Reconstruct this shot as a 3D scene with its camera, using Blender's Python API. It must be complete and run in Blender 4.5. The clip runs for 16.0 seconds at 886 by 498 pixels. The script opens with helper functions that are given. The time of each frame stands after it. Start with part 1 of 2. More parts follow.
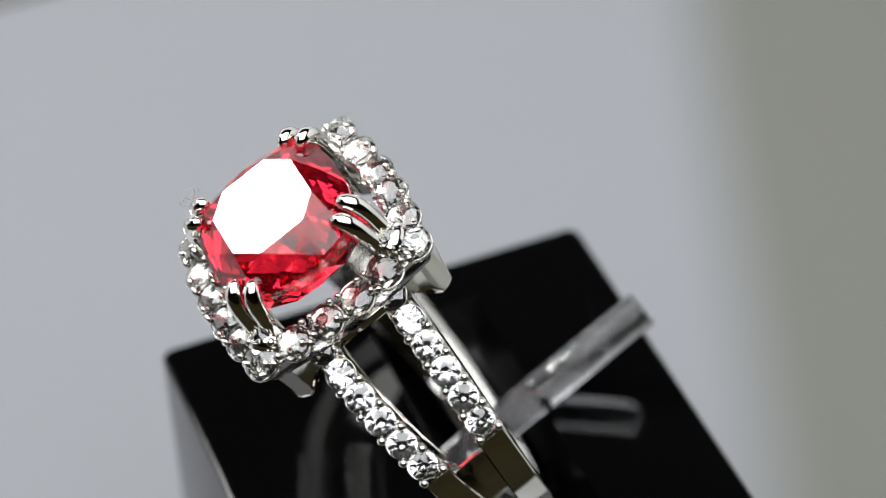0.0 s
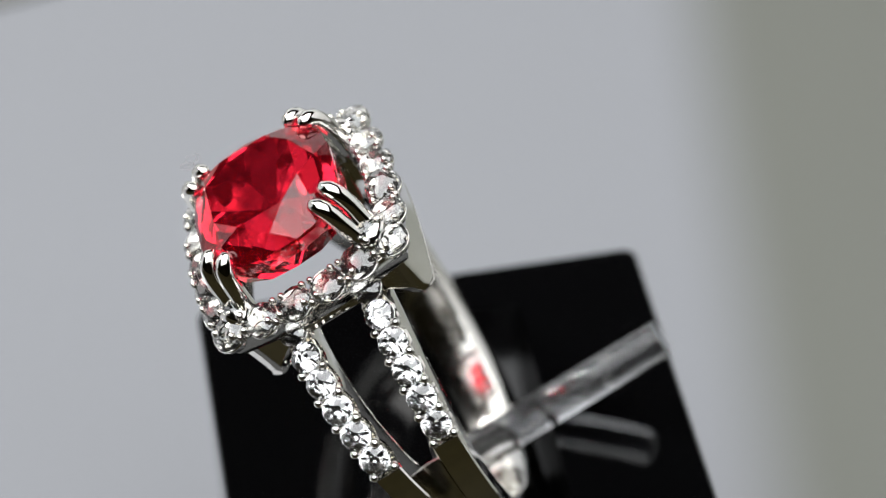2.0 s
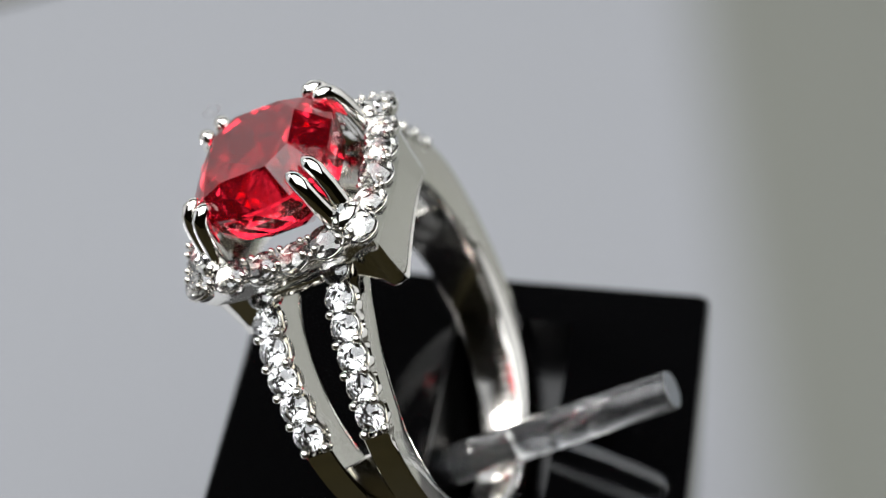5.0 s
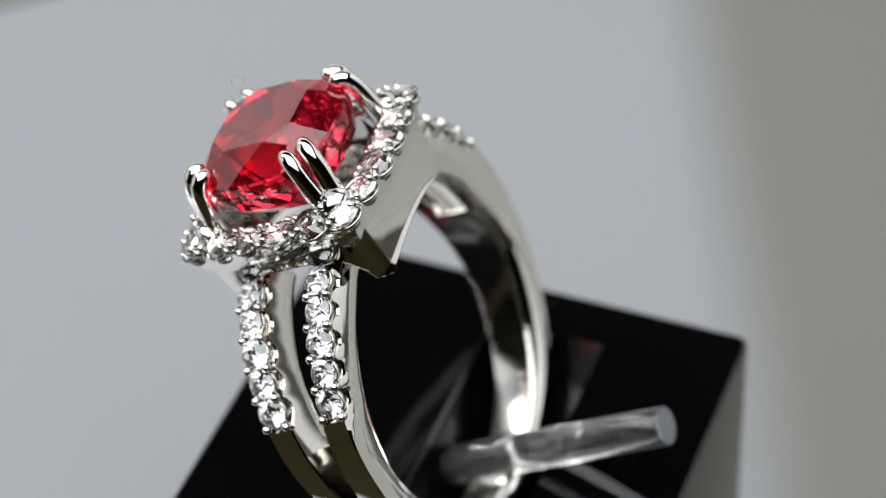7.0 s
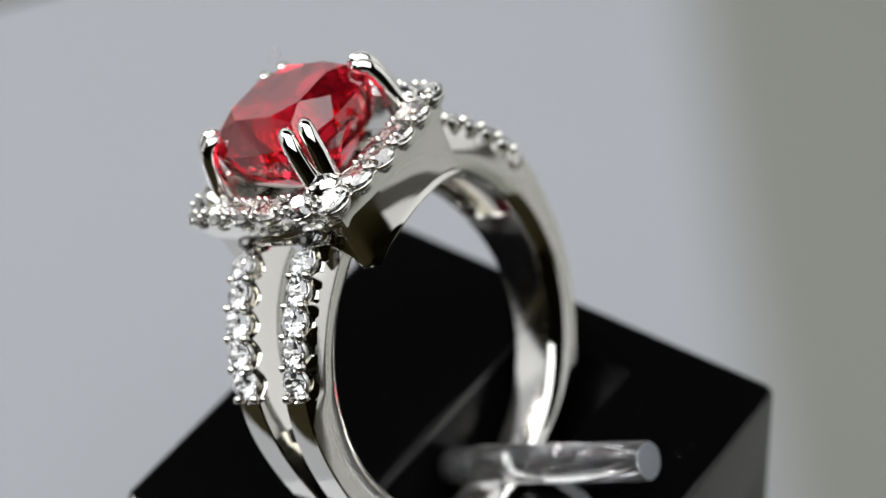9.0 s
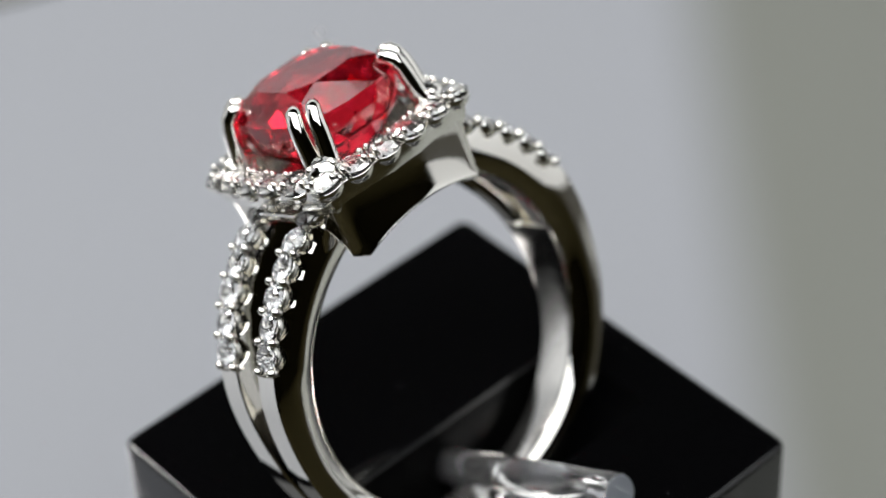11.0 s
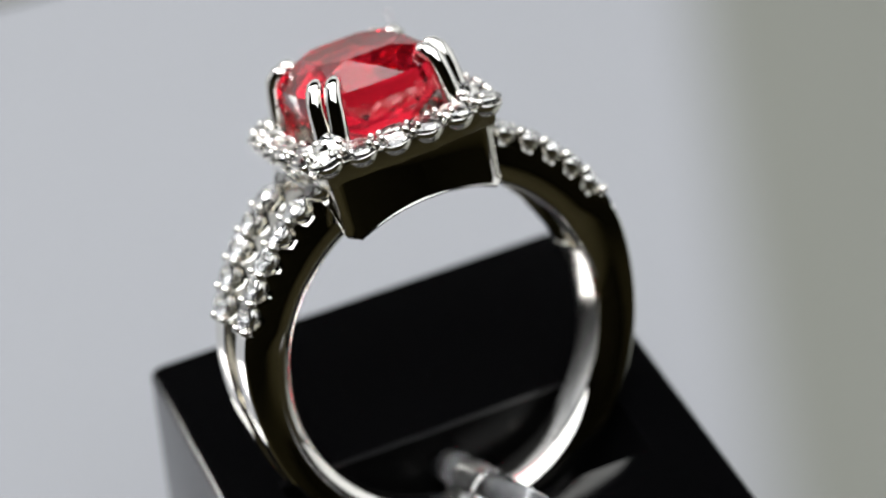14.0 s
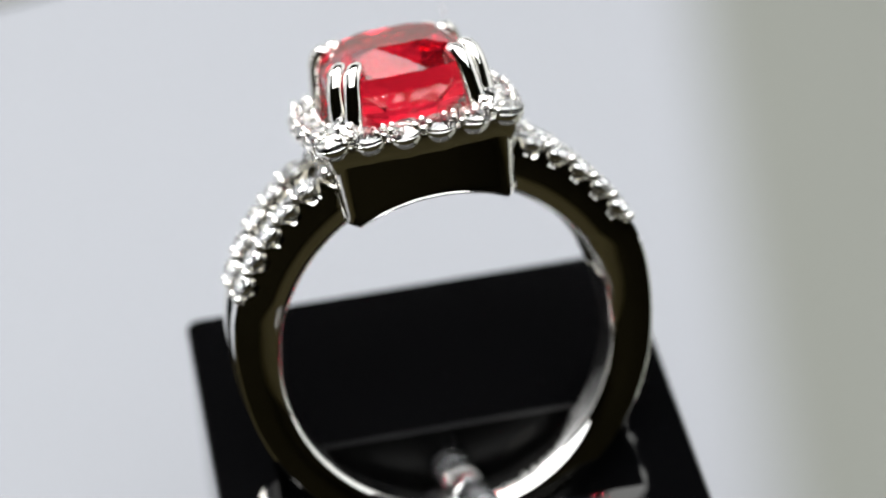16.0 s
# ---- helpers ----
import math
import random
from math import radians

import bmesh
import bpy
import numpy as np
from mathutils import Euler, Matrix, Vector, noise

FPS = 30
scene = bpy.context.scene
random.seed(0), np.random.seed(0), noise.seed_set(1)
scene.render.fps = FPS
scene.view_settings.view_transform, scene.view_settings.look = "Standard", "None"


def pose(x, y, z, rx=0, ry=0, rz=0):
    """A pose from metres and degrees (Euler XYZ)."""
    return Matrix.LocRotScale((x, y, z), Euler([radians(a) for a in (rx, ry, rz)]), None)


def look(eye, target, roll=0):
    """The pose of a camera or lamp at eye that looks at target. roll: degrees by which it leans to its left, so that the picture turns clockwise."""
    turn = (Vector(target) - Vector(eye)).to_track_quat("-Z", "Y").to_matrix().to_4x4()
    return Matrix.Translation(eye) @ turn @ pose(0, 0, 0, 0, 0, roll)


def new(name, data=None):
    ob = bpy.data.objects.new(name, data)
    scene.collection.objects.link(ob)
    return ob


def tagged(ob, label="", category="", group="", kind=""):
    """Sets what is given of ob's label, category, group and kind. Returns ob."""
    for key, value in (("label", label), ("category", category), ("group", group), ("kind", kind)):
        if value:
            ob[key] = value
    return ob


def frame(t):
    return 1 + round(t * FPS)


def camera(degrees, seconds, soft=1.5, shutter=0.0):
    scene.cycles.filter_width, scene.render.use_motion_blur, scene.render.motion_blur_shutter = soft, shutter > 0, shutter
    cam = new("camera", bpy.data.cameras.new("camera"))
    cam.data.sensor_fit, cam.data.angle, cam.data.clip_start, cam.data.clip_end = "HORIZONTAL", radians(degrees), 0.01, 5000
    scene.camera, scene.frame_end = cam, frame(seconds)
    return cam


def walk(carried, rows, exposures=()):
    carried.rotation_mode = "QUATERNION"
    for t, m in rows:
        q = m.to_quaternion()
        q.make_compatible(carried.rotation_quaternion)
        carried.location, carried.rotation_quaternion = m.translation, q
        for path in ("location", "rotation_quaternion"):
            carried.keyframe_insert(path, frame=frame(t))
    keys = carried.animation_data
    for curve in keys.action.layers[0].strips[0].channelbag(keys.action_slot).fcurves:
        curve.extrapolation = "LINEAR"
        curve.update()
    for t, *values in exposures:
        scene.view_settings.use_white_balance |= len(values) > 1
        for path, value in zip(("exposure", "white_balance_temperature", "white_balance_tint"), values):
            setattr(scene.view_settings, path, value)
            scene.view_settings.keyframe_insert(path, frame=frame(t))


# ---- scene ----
MM = 0.001
FOCUS = 0.1438
BLOCK_TOP = 0.027          # height of the block's top face over the backdrop paper
AXIS_Z = BLOCK_TOP + 17.93 * MM

# ---- camera: still, on a stand above and before the turning block ----
cam = camera(18.02, 16.0, soft=1.1)
EYE = pose(0, -110 * MM, AXIS_Z + 100.07 * MM, 90 - 43.05, 0, -0.10) @ pose(0, 0, 0, 0, 0, -2.69)
cam.data.dof.use_dof, cam.data.dof.focus_distance, cam.data.dof.aperture_fstop = True, FOCUS, 31
walk(cam, [(0.0, EYE), (16.0, EYE)], exposures=[(0.0, 0.0), (12.5, 0.0), (14.0, 0.22), (16.0, 0.58)])

# degrees of the turn about the upright axis through the block's middle
SPIN = [(0, 0.00), (0.5, -2.83), (1, -5.75), (1.5, -8.80), (2, -12.06), (2.5, -15.32), (3, -18.45), (3.5, -21.57), (4, -24.42), (4.5, -27.53), (5, -30.64), (5.5, -33.75), (6, -36.86), (6.5, -39.96), (7, -43.15), (7.5, -46.30), (8, -49.52), (8.5, -52.78), (9, -56.02), (9.5, -59.29), (10, -62.57), (10.5, -65.85), (11, -69.12), (11.5, -72.40), (12, -75.17), (12.5, -78.00), (13, -80.84), (13.5, -83.79), (14, -87.14), (14.5, -90.81), (15, -94.39), (15.5, -97.67), (16, -100.69)]

# ---- world and lamps ----
world = bpy.data.worlds.new("world")
scene.world = world
world.use_nodes = True
world.node_tree.nodes["Background"].inputs[0].default_value = (0.30, 0.30, 0.26, 1)
world.node_tree.nodes["Background"].inputs[1].default_value = 0.04


def softbox(name, eye, target, size_x, size_y, watts, colour=(1, 1, 1)):
    lamp = bpy.data.lights.new(name, "AREA")
    lamp.shape, lamp.size, lamp.size_y, lamp.energy, lamp.color = "RECTANGLE", size_x, size_y, watts, colour
    ob = new(name, lamp)
    ob.matrix_world = look(eye, target)
    return ob


HEART = Vector((0, 0, AXIS_Z))
softbox("key_softbox", HEART + 0.70 * Vector((-0.661, 0.387, 0.643)), HEART, 0.192, 0.1836, 4.7, (1.0, 0.98, 0.96))
softbox("top_softbox", HEART + 0.55 * Vector((0.0, -0.14, 0.98)), HEART, 0.82, 0.80, 5.75, (0.96, 0.98, 1.0))


# ---- materials ----
def material(name, colour, rough, metal=0.0, ior=1.5, glass=0.0, mottle=0.0, scale=300.0, bump=0.0, rough_mottle=0.0):
    m = bpy.data.materials.new(name)
    m.use_nodes = True
    nt = m.node_tree
    b = nt.nodes["Principled BSDF"]
    b.inputs["Base Color"].default_value = (*colour, 1)
    b.inputs["Roughness"].default_value = rough
    b.inputs["Metallic"].default_value = metal
    b.inputs["IOR"].default_value = ior
    b.inputs["Transmission Weight"].default_value = glass
    if mottle or bump or rough_mottle:
        co = nt.nodes.new("ShaderNodeTexCoord")
        nz = nt.nodes.new("ShaderNodeTexNoise")
        nz.inputs["Scale"].default_value = scale
        nz.inputs["Detail"].default_value = 6
        nt.links.new(co.outputs["Object"], nz.inputs["Vector"])
        if mottle:
            mx = nt.nodes.new("ShaderNodeMix")
            mx.data_type = "RGBA"
            mx.inputs[6].default_value = (*[c * (1 - mottle) for c in colour], 1)
            mx.inputs[7].default_value = (*[min(1, c * (1 + mottle)) for c in colour], 1)
            nt.links.new(nz.outputs["Fac"], mx.inputs[0])
            nt.links.new(mx.outputs[2], b.inputs["Base Color"])
        if rough_mottle:
            mr = nt.nodes.new("ShaderNodeMapRange")
            mr.inputs[3].default_value = max(0, rough - rough_mottle)
            mr.inputs[4].default_value = rough + rough_mottle
            nt.links.new(nz.outputs["Fac"], mr.inputs[0])
            nt.links.new(mr.outputs[0], b.inputs["Roughness"])
        if bump:
            bp = nt.nodes.new("ShaderNodeBump")
            bp.inputs["Strength"].default_value = bump
            bp.inputs["Distance"].default_value = 0.00005
            nt.links.new(nz.outputs["Fac"], bp.inputs["Height"])
            nt.links.new(bp.outputs[0], b.inputs["Normal"])
    return m


WHITE_GOLD = material("white_gold", (0.86, 0.84, 0.79), 0.045, 1.0, scale=260, rough_mottle=0.03, bump=0.05)
PAVE = material("bright_cut_gold", (0.88, 0.865, 0.82), 0.12, 1.0, scale=900, rough_mottle=0.06, bump=0.08)
SATIN = material("satin_gold", (0.84, 0.82, 0.78), 0.13, 1.0, scale=700, rough_mottle=0.06, bump=0.05)
TARNISH = material("engraved_metal", (0.42, 0.41, 0.39), 0.45, 1.0)
DIAMOND = material("diamond", (1, 1, 1), 0.0, 0.0, 2.42, 0.985)
RUBY = material("red_gem", (1.0, 0.021, 0.052), 0.0, 0.0, 1.76, 0.955)
ACRYLIC = material("black_acrylic", (0.0016, 0.0016, 0.0018), 0.06, 0.0, 1.49, scale=400, rough_mottle=0.04, bump=0.02)
FROST = material("sawn_clear_acrylic", (0.70, 0.76, 0.84), 0.35, 0.0, 1.49, 0.80, scale=900, bump=0.3)
SAWN = material("sawn_acrylic", (0.0012, 0.0012, 0.0012), 0.25, 0.0, 1.15, scale=500, rough_mottle=0.06, bump=0.1)
CLEAR = material("clear_acrylic", (0.95, 0.96, 0.98), 0.02, 0.0, 1.49, 0.97, scale=500, rough_mottle=0.02, bump=0.06)
ROOM = material("dark_paint", (0.0065, 0.0055, 0.0025), 0.8, scale=8, mottle=0.2)
ROOM.node_tree.nodes["Principled BSDF"].inputs["Specular IOR Level"].default_value = 0.0
TABLE = material("brown_table", (0.013, 0.0105, 0.0032), 0.5, scale=30, mottle=0.35, bump=0.1)
CARD = material("white_card", (0.80, 0.81, 0.82), 0.85, scale=40, mottle=0.04, bump=0.1)
TABLE.node_tree.nodes["Principled BSDF"].inputs["Specular IOR Level"].default_value = 0.08
CORNER_SHEET = material("olive_corner_sheet", (0.16, 0.16, 0.145), 0.85, scale=40, mottle=0.06, bump=0.1)
MILLED = material("milled_acrylic", (0.0014, 0.0014, 0.0016), 0.17, 0.0, 1.45, scale=700, rough_mottle=0.06, bump=0.1)
# paler acrylic that paints the highlight along the slot's slanted lip
LIP_HIGHLIGHT = material("lip_highlight_acrylic", (0.004, 0.004, 0.0045), 0.38, 0.0, 1.49, scale=900, mottle=0.5, bump=0.3)
LINT = material("lint", (0.45, 0.45, 0.46), 0.8, scale=900, mottle=0.2)


def paper_material():
    m = material("darkened_sheet", (0.5, 0.5, 0.5), 0.035)
    nt = m.node_tree
    b = nt.nodes["Principled BSDF"]
    b.inputs["Specular IOR Level"].default_value = 1.0
    co = nt.nodes.new("ShaderNodeTexCoord")
    sep = nt.nodes.new("ShaderNodeSeparateXYZ")
    nt.links.new(co.outputs["Object"], sep.inputs[0])
    # the darkening towards +x and its soft edge are put into this ramp
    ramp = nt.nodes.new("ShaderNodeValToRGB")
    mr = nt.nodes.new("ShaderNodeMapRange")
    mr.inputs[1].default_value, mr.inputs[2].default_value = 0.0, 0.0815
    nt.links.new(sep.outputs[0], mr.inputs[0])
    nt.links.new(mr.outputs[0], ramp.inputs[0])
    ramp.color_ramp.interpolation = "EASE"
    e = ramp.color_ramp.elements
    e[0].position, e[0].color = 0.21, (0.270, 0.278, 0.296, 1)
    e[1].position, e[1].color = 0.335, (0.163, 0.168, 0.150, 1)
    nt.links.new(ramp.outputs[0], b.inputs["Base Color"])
    return m


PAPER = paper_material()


# ---- mesh helpers (plans in millimetres) ----
def mesh_from(name, bm, mat, smooth=False):
    bmesh.ops.recalc_face_normals(bm, faces=bm.faces)
    me = bpy.data.meshes.new(name)
    bm.to_mesh(me)
    bm.free()
    me.transform(Matrix.Scale(MM, 4))
    me.materials.append(mat)
    for p in me.polygons:
        p.use_smooth = bool(smooth)
    if smooth and smooth is not True:
        me.set_sharp_from_angle(angle=radians(smooth))
    return me


def part(name, bm, mat, parent, label="", smooth=False, category=""):
    """Links a bmesh, or a mesh that is there already, as one object under a thing or a part."""
    me = bm if isinstance(bm, bpy.types.Mesh) else mesh_from(name, bm, mat, smooth)
    ob = new(name, me)
    ob.parent = parent
    return tagged(ob, label, category)


def box_bm(x0, x1, y0, y1, z0, z1, bevel=0.0, segments=2):
    bm = bmesh.new()
    bmesh.ops.create_cube(bm, size=1, matrix=Matrix.Translation(((x0 + x1) / 2, (y0 + y1) / 2, (z0 + z1) / 2))
                          @ Matrix.Diagonal((x1 - x0, y1 - y0, z1 - z0, 1)))
    if bevel:
        bmesh.ops.bevel(bm, geom=bm.edges[:], offset=bevel, segments=segments, profile=0.5, affect="EDGES")
    return bm


def loft(rings, closed_ring=True, caps=True):
    """Quads between rings of equally many points."""
    bm = bmesh.new()
    vs = [[bm.verts.new(p) for p in ring] for ring in rings]
    k = len(vs[0])
    for a, b in zip(vs, vs[1:]):
        for i in range(k if closed_ring else k - 1):
            j = (i + 1) % k
            bm.faces.new((a[i], a[j], b[j], b[i]))
    if caps:
        bm.faces.new(vs[0])
        bm.faces.new(vs[-1])
    return bm


def tube(points, radii, sides=12):
    """A round rod along points; ends closed with domes."""
    pts = [Vector(p) for p in points]
    rings = []
    side = None
    for i, p in enumerate(pts):
        d = (pts[min(i + 1, len(pts) - 1)] - pts[max(i - 1, 0)]).normalized()
        a = (side - d * side.dot(d)).normalized() if side else d.orthogonal().normalized()
        side = a
        b = d.cross(a)
        rings.append([p + radii[i] * (math.cos(2 * math.pi * k / sides) * a + math.sin(2 * math.pi * k / sides) * b) for k in range(sides)])
    return loft(rings)


def hull(points):
    bm = bmesh.new()
    for p in points:
        bm.verts.new(p)
    bmesh.ops.convex_hull(bm, input=bm.verts)
    bmesh.ops.dissolve_limit(bm, angle_limit=radians(0.5), verts=bm.verts, edges=bm.edges)
    return bm


# ---- setting ----
def structure(name, bm, mat, label):
    ob = new(name, mesh_from(name, bm, mat))
    return tagged(ob, label, kind="structure")


structure("backdrop", box_bm(-700, 240, -26, 600, -0.6, 0, 0.2), PAPER, "glossy grey backdrop sheet lying flat, darkening to olive put into its colour")
# white cards out of view, mirrored as bright surroundings by metal and stones
structure("backdrop_rear", box_bm(-700, 380, 600, 604, 0, 380, 0.5), CARD, "white card standing behind the paper")
# unseen reflector, added to throw light into the red gem from the left
structure("side_reflector", box_bm(-706, -702, -60, 604, 0, 500, 0.5), CARD, "unseen white reflector card added left of the paper")
structure("side_reflector", box_bm(384, 388, -60, 604, 0, 380, 0.5), CARD, "white card standing beside the paper")
# added thin olive sheet that gives the backdrop its dark far left corner
corner_sheet = structure("backdrop_corner", box_bm(-160, 60, 0, 130, 0.05, 0.45, 0.1), CORNER_SHEET, "added olive grey sheet darkening the backdrop's far left corner")
corner_sheet.matrix_world = pose(-30.5 * MM, 80 * MM, 0, 0, 0, 20.5)
structure("floor", box_bm(-800, 800, -800, 800, -60, -0.6), TABLE, "brown table top under the paper")
# unseen enclosure, added near-black so the polished metal mirrors darkness
structure("wall_north", box_bm(-800, 800, 800, 840, -60, 1000), ROOM, "unseen dark wall added to enclose the set")
structure("wall_south", box_bm(-800, 800, -840, -800, -60, 1000), ROOM, "unseen dark wall added to enclose the set")
structure("wall_east", box_bm(800, 840, -840, 840, -60, 1000), ROOM, "unseen dark wall added to enclose the set")
structure("wall_west", box_bm(-840, -800, -840, 840, -60, 1000), ROOM, "unseen dark wall added to enclose the set")
structure("ceiling", box_bm(-840, 840, -840, 840, 1000, 1040), ROOM, "unseen dark ceiling added to enclose the set")

# ---- the turning things: local origin on the axis, level with the ring's reference plane ----
# ring frame: X along the finger axis, Y round the top, Z from the finger hole to the red gem
U = Vector((0.80126, 0.37058, 0.46974)).normalized()
V = Vector((-0.42085, 0.90713, 0.00223))
V = (V - U * U.dot(V)).normalized()
N = U.cross(V)
TWIST = -0.031               # the ring sits slightly turned on its peg
CENTRE = Vector((-1.73, -0.445, -10.505))
PEG = Matrix.Translation(CENTRE * MM) @ Matrix((U, V, N)).transposed().to_4x4()
RING = PEG @ Matrix.Rotation(TWIST, 4, "Z")
TOP = -17.54
HALF = 13.57
BLOCK_YAW = 20.1


def display_block():
    """Black acrylic block with a slanted pocket in which the ring stands, and a clear peg through the ring."""
    thing = new("display_block")
    tagged(thing, "glossy black acrylic display block with slanted ring pocket", "display block")
    bm = bmesh.new()
    z0, z1, c, arc = -AXIS_Z / MM, TOP, 0.30, 5

    def ring_at(inset, z):
        h, r, line = HALF - inset, 0.75 - 0.5 * inset, []
        for q in range(4):
            for k in range(arc):
                a = radians(90 * q + 90 * k / (arc - 1))
                cx, cy = ((1, 1), (-1, 1), (-1, -1), (1, -1))[q]
                line.append((cx * (h - r) + r * math.cos(a), cy * (h - r) + r * math.sin(a), z))
        return line

    rings = [ring_at(c, z0), ring_at(0, z0 + c)]
    rings += [ring_at(c * (1 - math.cos(radians(a))), z1 - c + c * math.sin(radians(a))) for a in (0, 22.5, 45, 67.5, 90)]
    vs = [[bm.verts.new(p) for p in r] for r in rings]
    for a, b in zip(vs, vs[1:]):
        for i in range(4 * arc):
            j = (i + 1) % (4 * arc)
            bm.faces.new((a[i], a[j], b[j], b[i]))
    bm.faces.new(vs[0])
    # slot: floor milled round the ring's axis, slanted wall square to the peg, upright far wall
    s0, s1, rise, radius = -1.5, 5.6, 5.5, 11.5
    w = math.sqrt(radius ** 2 - rise ** 2)
    ys = [-w, 0.15 - w] + [(w - 0.6) * math.sin(radians(90 * k / 8)) for k in range(-8, 9)] + [w - 0.15, w]
    near, far = [], []
    for y in ys:
        z = z1 + rise - math.sqrt(radius ** 2 - y * y)
        near.append(bm.verts.new((s0 + (z1 - z) * math.tan(radians(26.0)), y, z)))
        far.append(bm.verts.new((s1, y, z)))
    t, corners = vs[-1], (far[-1], near[-1], near[0], far[0])
    for q in range(4):
        for k in range(arc - 1):
            bm.faces.new((t[q * arc + k], t[q * arc + k + 1], corners[q]))
        bm.faces.new((t[q * arc + arc - 1], t[(q * arc + arc) % (4 * arc)], corners[(q + 1) % 4], corners[q]))
    for i in range(len(ys) - 1):
        bm.faces.new((near[i], near[i + 1], far[i + 1], far[i])).material_index = 3
    bm.faces.new(near[1:-1]).material_index = 1
    bm.faces.new(far).material_index = 1
    # flat strip in the wall's plane, painted paler as the lip's highlight
    bm.faces.new((near[0], near[1], near[-2], near[-1])).material_index = 2
    body = part("body", bm, ACRYLIC, thing, smooth=30)
    body.data.materials.append(SAWN)
    body.data.materials.append(LIP_HIGHLIGHT)
    body.data.materials.append(MILLED)
    body.rotation_euler = (0, 0, radians(BLOCK_YAW))
    body.location = (0.42 * MM, 0.12 * MM, 0)
    # peg, in the ring's frame
    rings = []
    for x, r in ((-3.15, 1.05), (-3.08, 1.13), (11.45, 1.13), (11.57, 1.06), (11.6, 0.98)):
        rings.append([(x, PEG_Y + r * math.cos(k * math.pi / 16), PEG_Z + r * math.sin(k * math.pi / 16)) for k in range(32)])
    peg = part("peg", loft(rings), CLEAR, thing, "clear acrylic peg, slanting", smooth=False)
    peg.data.materials.append(FROST)
    for p in peg.data.polygons:
        p.use_smooth = len(p.vertices) == 4
        p.material_index = 1 if abs(p.normal.x) > 0.9 else 0
    peg.matrix_basis = PEG
    return thing


PEG_Y, PEG_Z = -0.35, -9.12
R_IN, R_STONE, HOLE_Z = 9.4, 12.1, -0.45


def brilliant(r):
    """A round stone with table, star, kite and girdle facets above and two tiers of narrow facets below."""
    pts = []

    def tier(count, rad, z, shift=0.0):
        for k in range(count):
            a = 2 * math.pi * (k + shift) / count
            pts.append((rad * r * math.cos(a), rad * r * math.sin(a), z * r))

    tier(8, 0.38, 0.385)
    tier(8, 0.66, 0.285, 0.5)
    tier(16, 0.86, 0.158, 0.5)
    tier(16, 1.0, 0.03)
    tier(16, 1.0, -0.03)
    tier(16, 0.73, -0.285, 0.5)
    tier(8, 0.43, -0.545, 0.5)
    tier(8, 0.20, -0.715)
    pts.append((0, 0, -0.87 * r))
    return hull(pts)


def seat_bm(r):
    """The thin U-cut metal collar round a stone, open below."""
    prof = [(0.50 * r, -1.0 * r), (0.78 * r, -0.80 * r), (0.95 * r, -0.52 * r), (1.02 * r, -0.30 * r), (1.03 * r, -0.16 * r), (1.00 * r, -0.10 * r), (0.95 * r, -0.16 * r), (0.60 * r, -0.80 * r)]
    rings = [[(q * math.cos(k * math.pi / 10), q * math.sin(k * math.pi / 10), z) for k in range(20)] for q, z in prof]
    bm = loft(rings + [rings[0]], caps=False)
    bmesh.ops.remove_doubles(bm, verts=bm.verts, dist=1e-5)
    return bm


def bead_bm(r):
    bm = bmesh.new()
    bmesh.ops.create_icosphere(bm, subdivisions=2, radius=r)
    for v in bm.verts:
        v.co.z *= 1.3
    return bm


def cushion(a, rx, ry, power):
    """A point of a rounded square outline."""
    c, s = math.cos(a), math.sin(a)
    k = (abs(c) ** power + abs(s) ** power) ** (-1 / power)
    return rx * k * c, ry * k * s


def gem_bm():
    """Cushion-cut stone, girdle at z = 0."""
    pts = []

    def ring_of(count, half, power, z, shift=0.0):
        for k in range(count):
            x, y = cushion(2 * math.pi * (k + shift) / count, half, half, power)
            pts.append((x, y, z))

    # table with four long and four short sides, kite facets at the corners and the middles of the sides
    for q in range(4):
        for d in (-17, 17):
            x, y = cushion(radians(45 + 90 * q + d), 2.68, 2.68, 3.0)
            pts.append((x, y, 1.42))
        for a, half, z in ((0, 3.50, 0.78), (45, 3.48, 0.95)):
            x, y = cushion(radians(a + 90 * q), half, half, 2.75)
            pts.append((x, y, z))
    ring_of(24, 4.18, 2.75, 0.09)
    ring_of(24, 4.18, 2.75, -0.11)
    ring_of(16, 4.12, 2.74, -0.85, 0.5)
    ring_of(16, 3.86, 2.65, -1.85)
    ring_of(8, 2.55, 2.35, -3.15, 0.5)
    pts.append((0, 0, -4.95))
    return hull(pts)


def hole(phi):
    """Radius of the finger hole seen from the ring's origin."""
    c = math.cos(radians(phi))
    return HOLE_Z * c + math.sqrt(R_IN ** 2 - (HOLE_Z * math.sin(radians(phi))) ** 2)


def rail_shape(phi):
    """Middle, half width, inner and outer radius of a rail, phi degrees from the top."""
    p = min(phi, 360 - phi)
    t = min(max((p - 25) / 110, 0), 1)
    mid = 2.28 + (0.86 - 2.28) * (t * t * (3 - 2 * t))
    half = 0.80 + 0.06 * t
    if p < 67.6:
        out = R_STONE - 0.42
    else:
        q = (p - 67.6) / 112.4
        e = min((p - 67.6) / 30, 1)
        out = R_STONE + 0.01 - 0.34 * e * e * (3 - 2 * e) - 0.06 * q
    q = max(p - 67.6, 0) / 112.4
    return mid, half, hole(phi), out, R_STONE - 0.1 - 0.15 * (1 - (1 - q) ** 2)


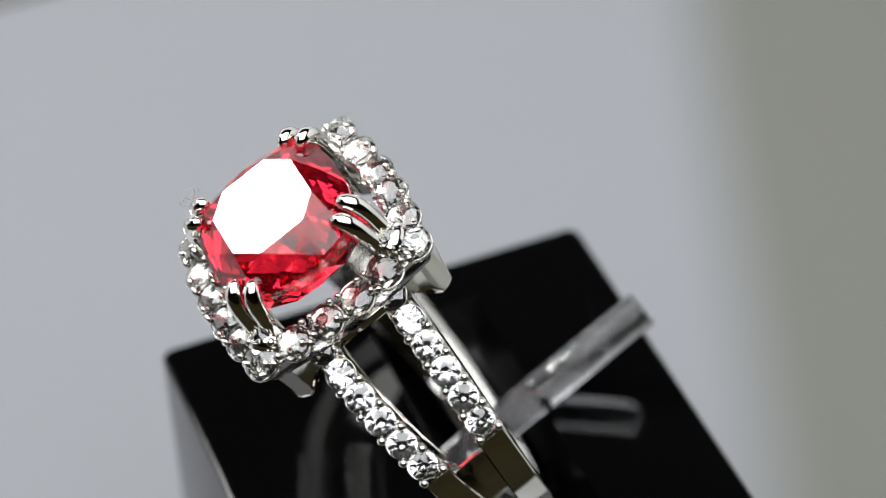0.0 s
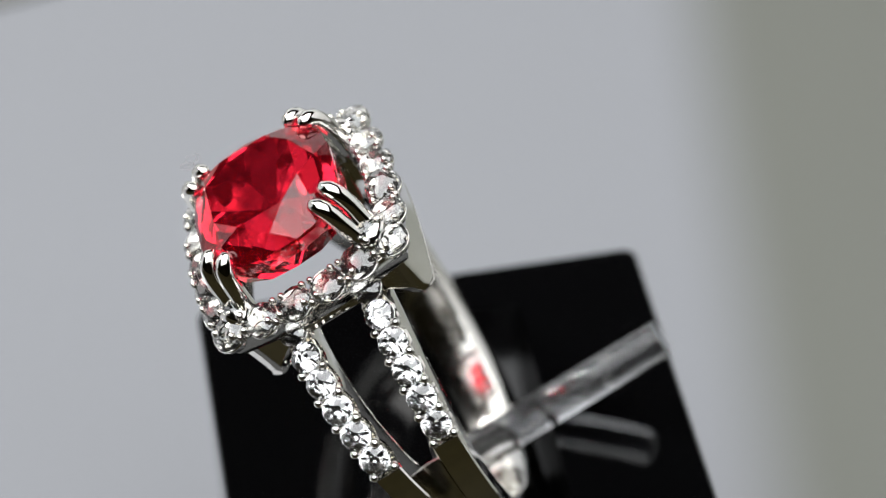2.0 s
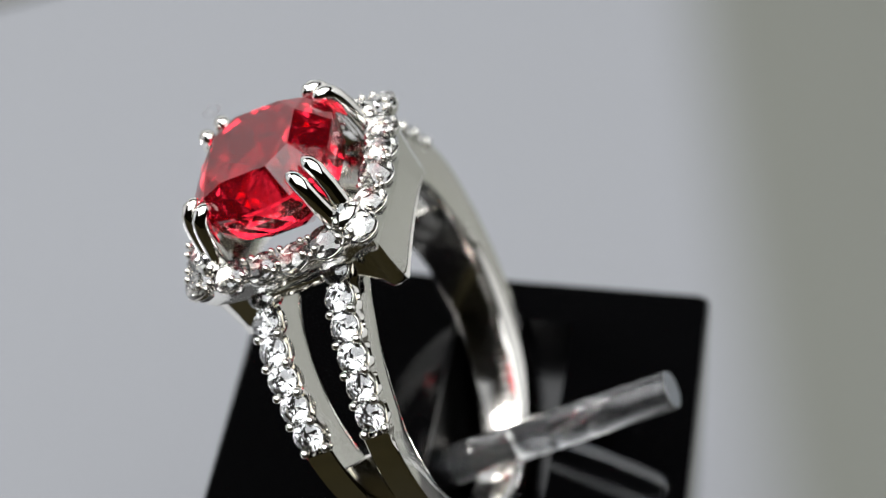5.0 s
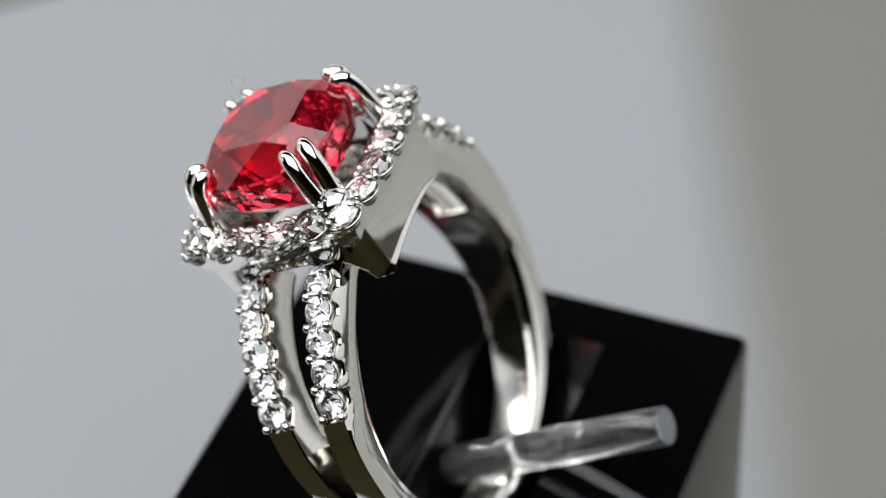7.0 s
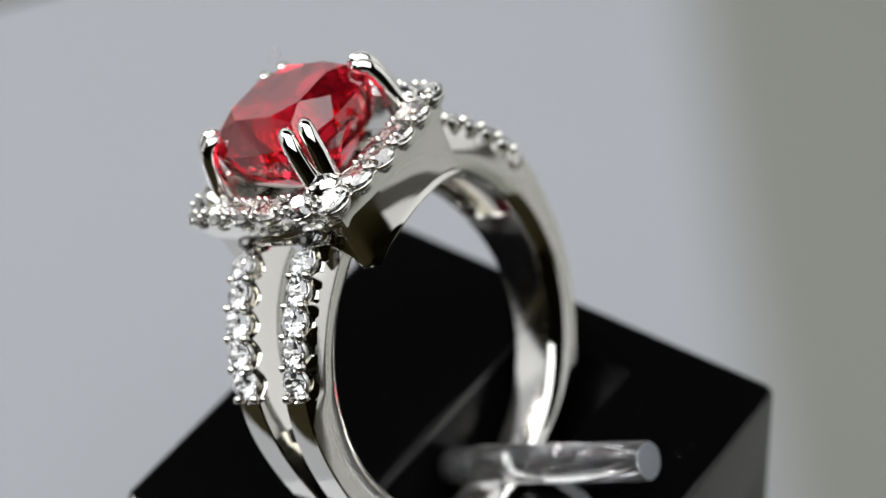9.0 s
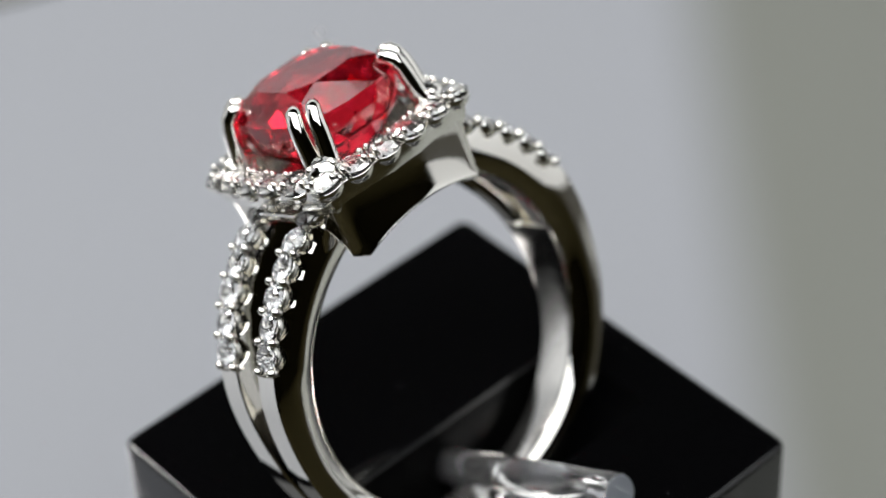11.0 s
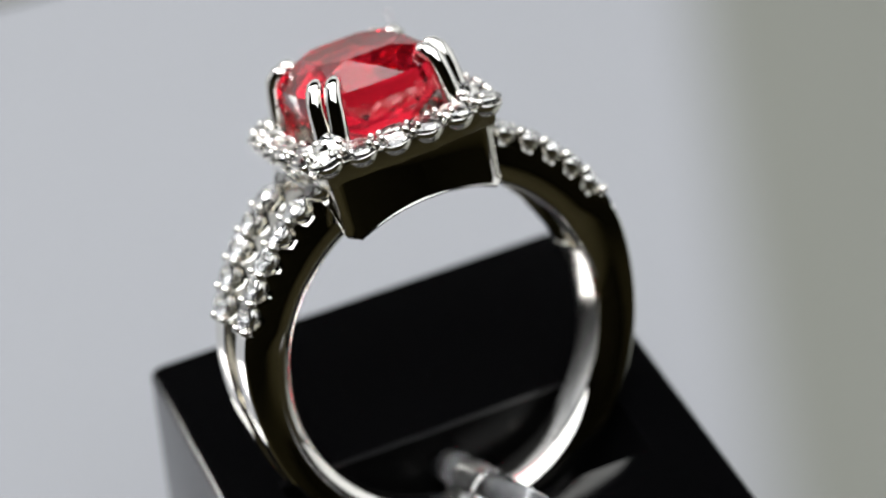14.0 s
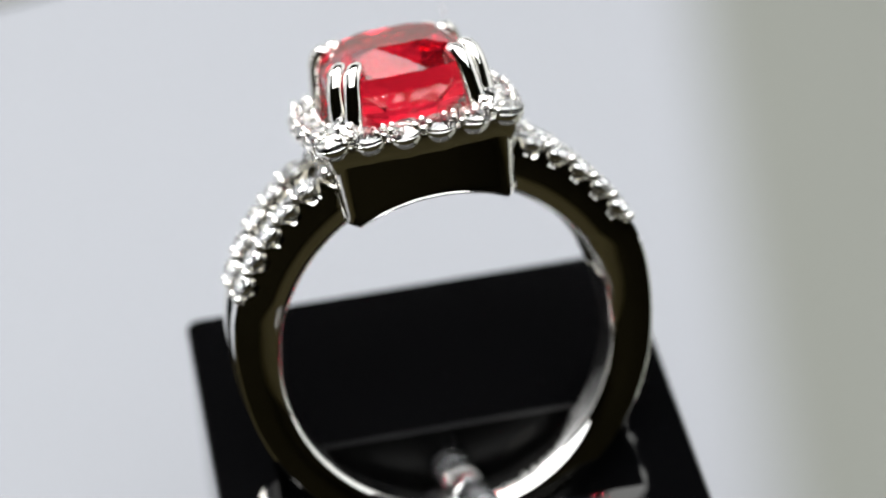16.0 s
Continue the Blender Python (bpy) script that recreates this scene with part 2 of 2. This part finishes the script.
def rail_bm(sign):
    """One of the two rails of the split shank, from shoulder round the bottom to shoulder."""
    rings = []
    angles = [20.36 + 0.96 * i for i in range(49)] + [67.2, 67.8] + [70 + 2.5 * i for i in range(44)]
    angles = angles + [180] + [360 - a for a in reversed(angles)]
    for phi in angles:
        mid, w, r0, r1, rs = rail_shape(phi)
        a = radians(phi)
        d = rs - r0
        # sides scooped out at each stone, inner edge bevelled
        p = min(phi, 360 - phi)
        k = (p - 24.2) / 7.68
        f = abs(k - round(k)) * 2
        rt = R_STONE - 0.85 + 0.62 * f * f if p < 67 else r1
        r1 = R_STONE - 0.75 if p < 67 else r1
        # outer flank bowed, with a narrow polished rim at the finger hole
        rb = R_STONE - 0.92 + 0.80 * min(max((p - 66) / 6, 0), 1) if p < 72 else r1 - 0.1
        rb = min(rb, r1 - 0.02)
        flank = [(w + 0.02 - 0.40 * max(0, 1 - u / 0.62) ** 2 - 0.07 * u * u, r0 + 0.13 + u * (rb - 0.13 - r0)) for u in (0, 0.09, 0.18, 0.28, 0.38, 0.5, 0.62, 0.75, 0.88, 1)]
        sect = [(-w, r0 + 0.30 * d), (-w + 0.05, r0 + 0.12 * d), (-w + 0.22, r0 + 0.03), (0, r0), (w - 0.62, r0 + 0.01), (w - 0.46, r0 + 0.06)]
        sect += flank + [(w - 0.14, max(rt, rb)), (w - 0.2, max(rt, rb)), (0, r1 + 0.02), (-w + 0.08, rt), (-w, rt - 0.1)]
        rings.append([(sign * (mid + x), -r * math.sin(a), r * math.cos(a)) for x, r in sect])
    return loft(rings)


def liner_bm():
    """The closed inner band that joins the two rails round the lower part of the shank."""
    rings = []
    for phi in [80 + 2.5 * i for i in range(81)]:
        mid, w, r0, r1, rs = rail_shape(phi)
        a = radians(phi)
        e = min(1.0, (min(phi, 360 - phi) - 80) / 14)
        r = r0 - 0.03
        t = 0.25 + 0.65 * e
        x = mid + w - 0.50
        rings.append([(q, -k * math.sin(a), k * math.cos(a)) for q, k in ((-x, r + 0.03), (-x + 0.15, r), (0, r - 0.02), (x - 0.15, r), (x, r + 0.03), (x, r + 0.1), (mid - 0.3, r + t), (0, r + t - 0.1), (0.3 - mid, r + t), (-x, r + 0.1))])
    return loft(rings)


def polar(r, phi, x):
    a = radians(phi)
    return Vector((x, -r * math.sin(a), r * math.cos(a)))


def turned(place, normal):
    return Matrix.Translation(Vector(place) * MM) @ Vector(normal).to_track_quat("Z", "Y").to_matrix().to_4x4()


HALO_Z = 13.0


def halo_spots():
    """Places of the twenty halo stones along the bowed square."""
    spots = []
    corners = [(4.95, -4.80), (4.95, 4.75), (-5.0, 4.75), (-5.0, -4.80)]
    for i in range(4):
        a, b = Vector(corners[i]), Vector(corners[(i + 1) % 4])
        out = Vector(((b - a).y, -(b - a).x)).normalized()
        for k in range(5):
            f = k / 5
            p = a.lerp(b, f) + out * 0.55 * math.sin(math.pi * f)
            spots.append(p)
    return spots


def halo_plate_bm(inner, outer, z0, z1):
    spots = halo_spots()
    dense = []
    m = len(spots)
    for i in range(m):
        a, b = spots[i], spots[(i + 1) % m]
        for k in range(3):
            dense.append(a.lerp(b, k / 3))
    rings = []
    for off, z in ((outer - 0.45, z0), (outer - 0.12, z0 + 0.55), (outer, z1 - 0.1), (outer - 0.1, z1), (-inner + 0.1, z1), (-inner, z1 - 0.1), (-inner, z0)):
        line = []
        for p in dense:
            web = max(0.0, 1 - abs(abs(p.x) - abs(p.y)) / 2.2) if off < 0 else 0.0
            q = p + p.normalized() * (off - 0.75 * web)
            line.append((q.x, q.y, z + 0.3 * web))
        rings.append(line)
    bm = loft(rings + [rings[0]], caps=False)
    bmesh.ops.remove_doubles(bm, verts=bm.verts, dist=1e-5)
    return bm


def gallery_bm(sign):
    """Bowed side wall under the halo with a chamfered corner and a short return; its lower rim follows the finger hole."""
    half = []                # along the wall: outward x, y at the top; x, y, z at the foot
    for x, z in ((2.6, 10.2), (3.4, 9.7), (4.2, 9.0)):
        half.append((x, 5.10, x - 0.1, 4.80, z))
    for (x, y), z in (((4.70, 5.10), 8.40), ((4.80, 5.07), 8.30), ((5.20, 4.78), 8.18), ((5.26, 4.69), 8.16)):
        half.append((x, y, x - 0.34, y - 0.36, z))
    for k in range(11):
        y = 4.45 * (1 - k / 10)
        yl = 0.925 * y
        half.append((5.92 - 0.0285 * y * y, y, 5.55 - 0.0285 * yl * yl, yl, math.sqrt(9.42 ** 2 - yl * yl) - 0.42))
    half = [(sign * x, -y, sign * u, -v, z) for x, y, u, v, z in half]
    line = half + [(x, -y, u, -v, z) for x, y, u, v, z in reversed(half[:-1])]
    t = HALO_Z - 0.5
    rings = []
    for x, y, u, v, z in line:
        n = Vector((x, y * 0.6, 0)).normalized()
        ring_pts = []
        for f in (0, 0.12, 0.3, 0.5, 0.7, 0.86, 0.95):
            hollow = -0.07 * math.sin(math.pi * f)
            ring_pts.append((x + (u - x) * f + n.x * hollow, y + (v - y) * f + n.y * hollow, t + (z - t) * f))
        for inset, up in ((-0.03, 0.14), (0.05, 0.03), (0.32, -0.02), (0.42, 0.02), (0.85, 0.10)):
            ring_pts.append((u - n.x * inset, v - n.y * inset, z + up))
        ring_pts.append((x - n.x * 0.85, y - n.y * 0.85, t))
        rings.append(ring_pts)
    return loft(rings)


def prong_bm(sx, sy, which):
    """A claw from the halo's inner corner up the side of the gem and over its edge."""
    dx, dy = (0.40, -0.40) if which else (-0.40, 0.40)
    pts, radii = [], []
    for x, z, r in ((3.98, 11.9, 0.62), (3.92, 12.7, 0.56), (3.85, 13.4, 0.47), (3.77, 14.2, 0.43), (3.70, 15.0, 0.41), (3.62, 15.55, 0.40), (3.48, 16.0, 0.40),
                    (3.28, 16.27, 0.38), (3.05, 16.33, 0.33), (2.90, 16.30, 0.22), (2.82, 16.26, 0.06)):
        spread = 0.6 + 0.4 * min(1, (z - 11.9) / 3)
        pts.append((sx * (x + dx * spread), sy * (x + dy * spread) * 0.97, z))
        radii.append(1.2 * r)
    return tube(pts, radii, 14)


RNG = random.Random(7)


def gem_ring():
    thing = new("gem_ring")
    tagged(thing, "white gold ring with red cushion-cut gem and diamond halo", "ring")
    big, small = mesh_from("diamond", brilliant(0.98), DIAMOND), mesh_from("diamond", brilliant(0.82), DIAMOND)
    big_seat, small_seat = mesh_from("seat", seat_bm(0.98), PAVE, True), mesh_from("seat", seat_bm(0.82), PAVE, True)
    tiny, tiny_seat = mesh_from("diamond", brilliant(0.60), DIAMOND), mesh_from("seat", seat_bm(0.60), PAVE, True)
    bead = mesh_from("bead", bead_bm(0.27), WHITE_GOLD, True)
    grain = mesh_from("bead", bead_bm(0.21), WHITE_GOLD, True)

    def placed(name, me, parent, m):
        ob = part(name, me, None, parent)
        ob.matrix_basis = m
        return ob

    def base(name, bm, label="", smooth=False, mat=WHITE_GOLD):
        ob = part(name, bm, mat, thing, label, smooth)
        ob.matrix_basis = RING
        return ob

    gem = part("gem", gem_bm(), RUBY, thing, "red cushion-cut faceted gemstone")
    gem.matrix_basis = RING @ Matrix.Translation((0, 0, 15.6 * MM))
    # halo
    halo = base("halo", halo_plate_bm(0.75, 0.50, HALO_Z - 1.85, HALO_Z - 0.30), "diamond-set halo frame", 40, PAVE)
    spots = halo_spots()
    m = len(spots)
    for i, p in enumerate(spots):
        out = Vector((p.x, p.y, 0)).normalized()
        nrm = Vector((0, 0, 1)) + 0.25 * out
        place = Vector((p.x, p.y, HALO_Z))
        placed("diamond", big, halo, turned(place, nrm) @ pose(0, 0, 0, RNG.uniform(-12, 12), RNG.uniform(-12, 12), i * 37))
        placed("seat", big_seat, halo, turned(place, nrm))
        q = spots[(i + 1) % m]
        mid = (p + q) / 2
        o2 = mid.normalized()
        along = (q - p).normalized()
        for off, row in ((0.66, (-0.36, 0.0, 0.36)), (-0.58, (-0.24, 0.24))):
            for step in row:
                b = mid + o2 * (off - 0.25 * abs(step)) + along * (step + RNG.uniform(-0.03, 0.03))
                lift = HALO_Z + (0.20 if step else -0.05) + RNG.uniform(-0.03, 0.03)
                placed("bead", grain, halo, turned((b.x, b.y, lift), (o2.x * 0.2, o2.y * 0.2, 1)))
    # shank
    for sign in (1, -1):
        rail = base("shank_rail", rail_bm(sign), smooth=24)
        for side in (0, 1):
            for k in range(6):
                phi = 24.2 + 7.68 * k
                mid = rail_shape(phi)[0]
                if side:
                    phi = 360 - phi
                nrm = polar(1, phi, 0)
                placed("diamond", small, rail, turned(polar(R_STONE, phi, sign * mid), nrm) @ pose(0, 0, 0, RNG.uniform(-8, 8), RNG.uniform(-8, 8), k * 29))
                placed("seat", small_seat, rail, turned(polar(R_STONE, phi, sign * mid), nrm))
                for dx in (-0.62, 0.62) if k else ():
                    ph = 24.2 + 7.68 * (k + 0.5)
                    md = rail_shape(ph)[0]
                    ph = 360 - ph if side else ph
                    placed("bead", bead, rail, turned(polar(R_STONE + 0.02, ph, sign * md + dx), polar(1, ph, 0)))
    base("shank_liner", liner_bm(), "satin inner face of the band", 32, SATIN)
    for k in range(5):
        phi = 199 + 3.6 * k
        mark = part("engraving", box_bm(-0.2, 0.2, -0.13 + 0.03 * (k % 3), 0.13, -0.03, 0.012), TARNISH, thing, "dark engraved mark inside the band")
        mark.matrix_basis = RING @ turned(polar(hole(phi) - 0.05, phi, 0.75), polar(-1, phi, 0))
    for sign in (1, -1):
        base("gallery_wall", gallery_bm(sign), "polished side wall under the halo", 38)
        base("bridge", box_bm(-1.7, 1.7, sign * 5.05 - 0.3, sign * 5.05 + 0.3, 10.55, 11.1, 0.15), "bridge bar between the rails")
    for sx in (1, -1):
        for sy in (1, -1):
            foot = bmesh.new()
            bmesh.ops.create_icosphere(foot, subdivisions=3, radius=1.0, matrix=pose(4.22 * sx, 4.08 * sy, 13.15, 0, 0, 45 * sx * sy) @ Matrix.Diagonal((0.74, 1.05, 0.78, 1)))
            lump = base("prong_base", foot, smooth=True, mat=PAVE)
            spot = turned((4.28 * sx, 4.12 * sy, 13.72), (0.35 * sx, 0.35 * sy, 1))
            placed("diamond", tiny, lump, spot @ pose(0, 0, 0, 0, 0, 20 * sx + 11 * sy))
            placed("seat", tiny_seat, lump, spot)
            for q in (-0.68, 0.68):
                placed("bead", bead, lump, turned((sx * (4.35 + q * 0.7), sy * (4.2 - q * 0.7), 13.5), (0.2 * sx, 0.2 * sy, 1)))
            for which in (0, 1):
                base("prong", prong_bm(sx, sy, which), smooth=True)
    return thing


def lint_fibre():
    """A curled fibre caught on a claw."""
    thing = new("lint_fibre")
    tagged(thing, "tiny curled grey lint fibre caught on a claw", "fibre")
    pts = [(-3.35 + 0.34 * math.cos(a * 0.5) + 0.02 * a, 3.55 + 0.12 * math.sin(a * 0.31), 17.0 + 0.30 * math.sin(a * 0.5) + 0.012 * a) for a in range(40)]
    part("strand", tube(pts, [0.012] * 40, 5), LINT, thing).matrix_basis = RING
    return thing


def block_dust():
    """Loose specks lying on the block's top."""
    rng = random.Random(4)
    bm = bmesh.new()
    for i in range(26):
        while True:
            x, y = rng.uniform(-12.5, 12.5), rng.uniform(-12.5, 12.5)
            if not (-2.6 < x < 6.2 and abs(y) < 9.9):
                break
        r = rng.uniform(0.008, 0.026)
        bmesh.ops.create_icosphere(bm, subdivisions=1, radius=r, matrix=Matrix.Translation((x, y, TOP + r * 0.5)) @ Matrix.Rotation(rng.uniform(0, 6), 4, "Z") @ Matrix.Diagonal((rng.uniform(1, 3), 1, 0.6, 1)))
    ob = new("dust", mesh_from("dust", bm, LINT))
    tagged(ob, "pale dust specks on the black block", "dust", kind="stuff")
    return ob


block = display_block()
ring = gem_ring()
lint = lint_fibre()
dust = block_dust()
dust.data.transform(pose(0.42 * MM, 0.12 * MM, 0, 0, 0, BLOCK_YAW))


def motions():
    for thing in (block, ring, lint, dust):
        walk(thing, [(t, pose(0, 0, AXIS_Z, 0, 0, turn)) for t, turn in SPIN])


motions()
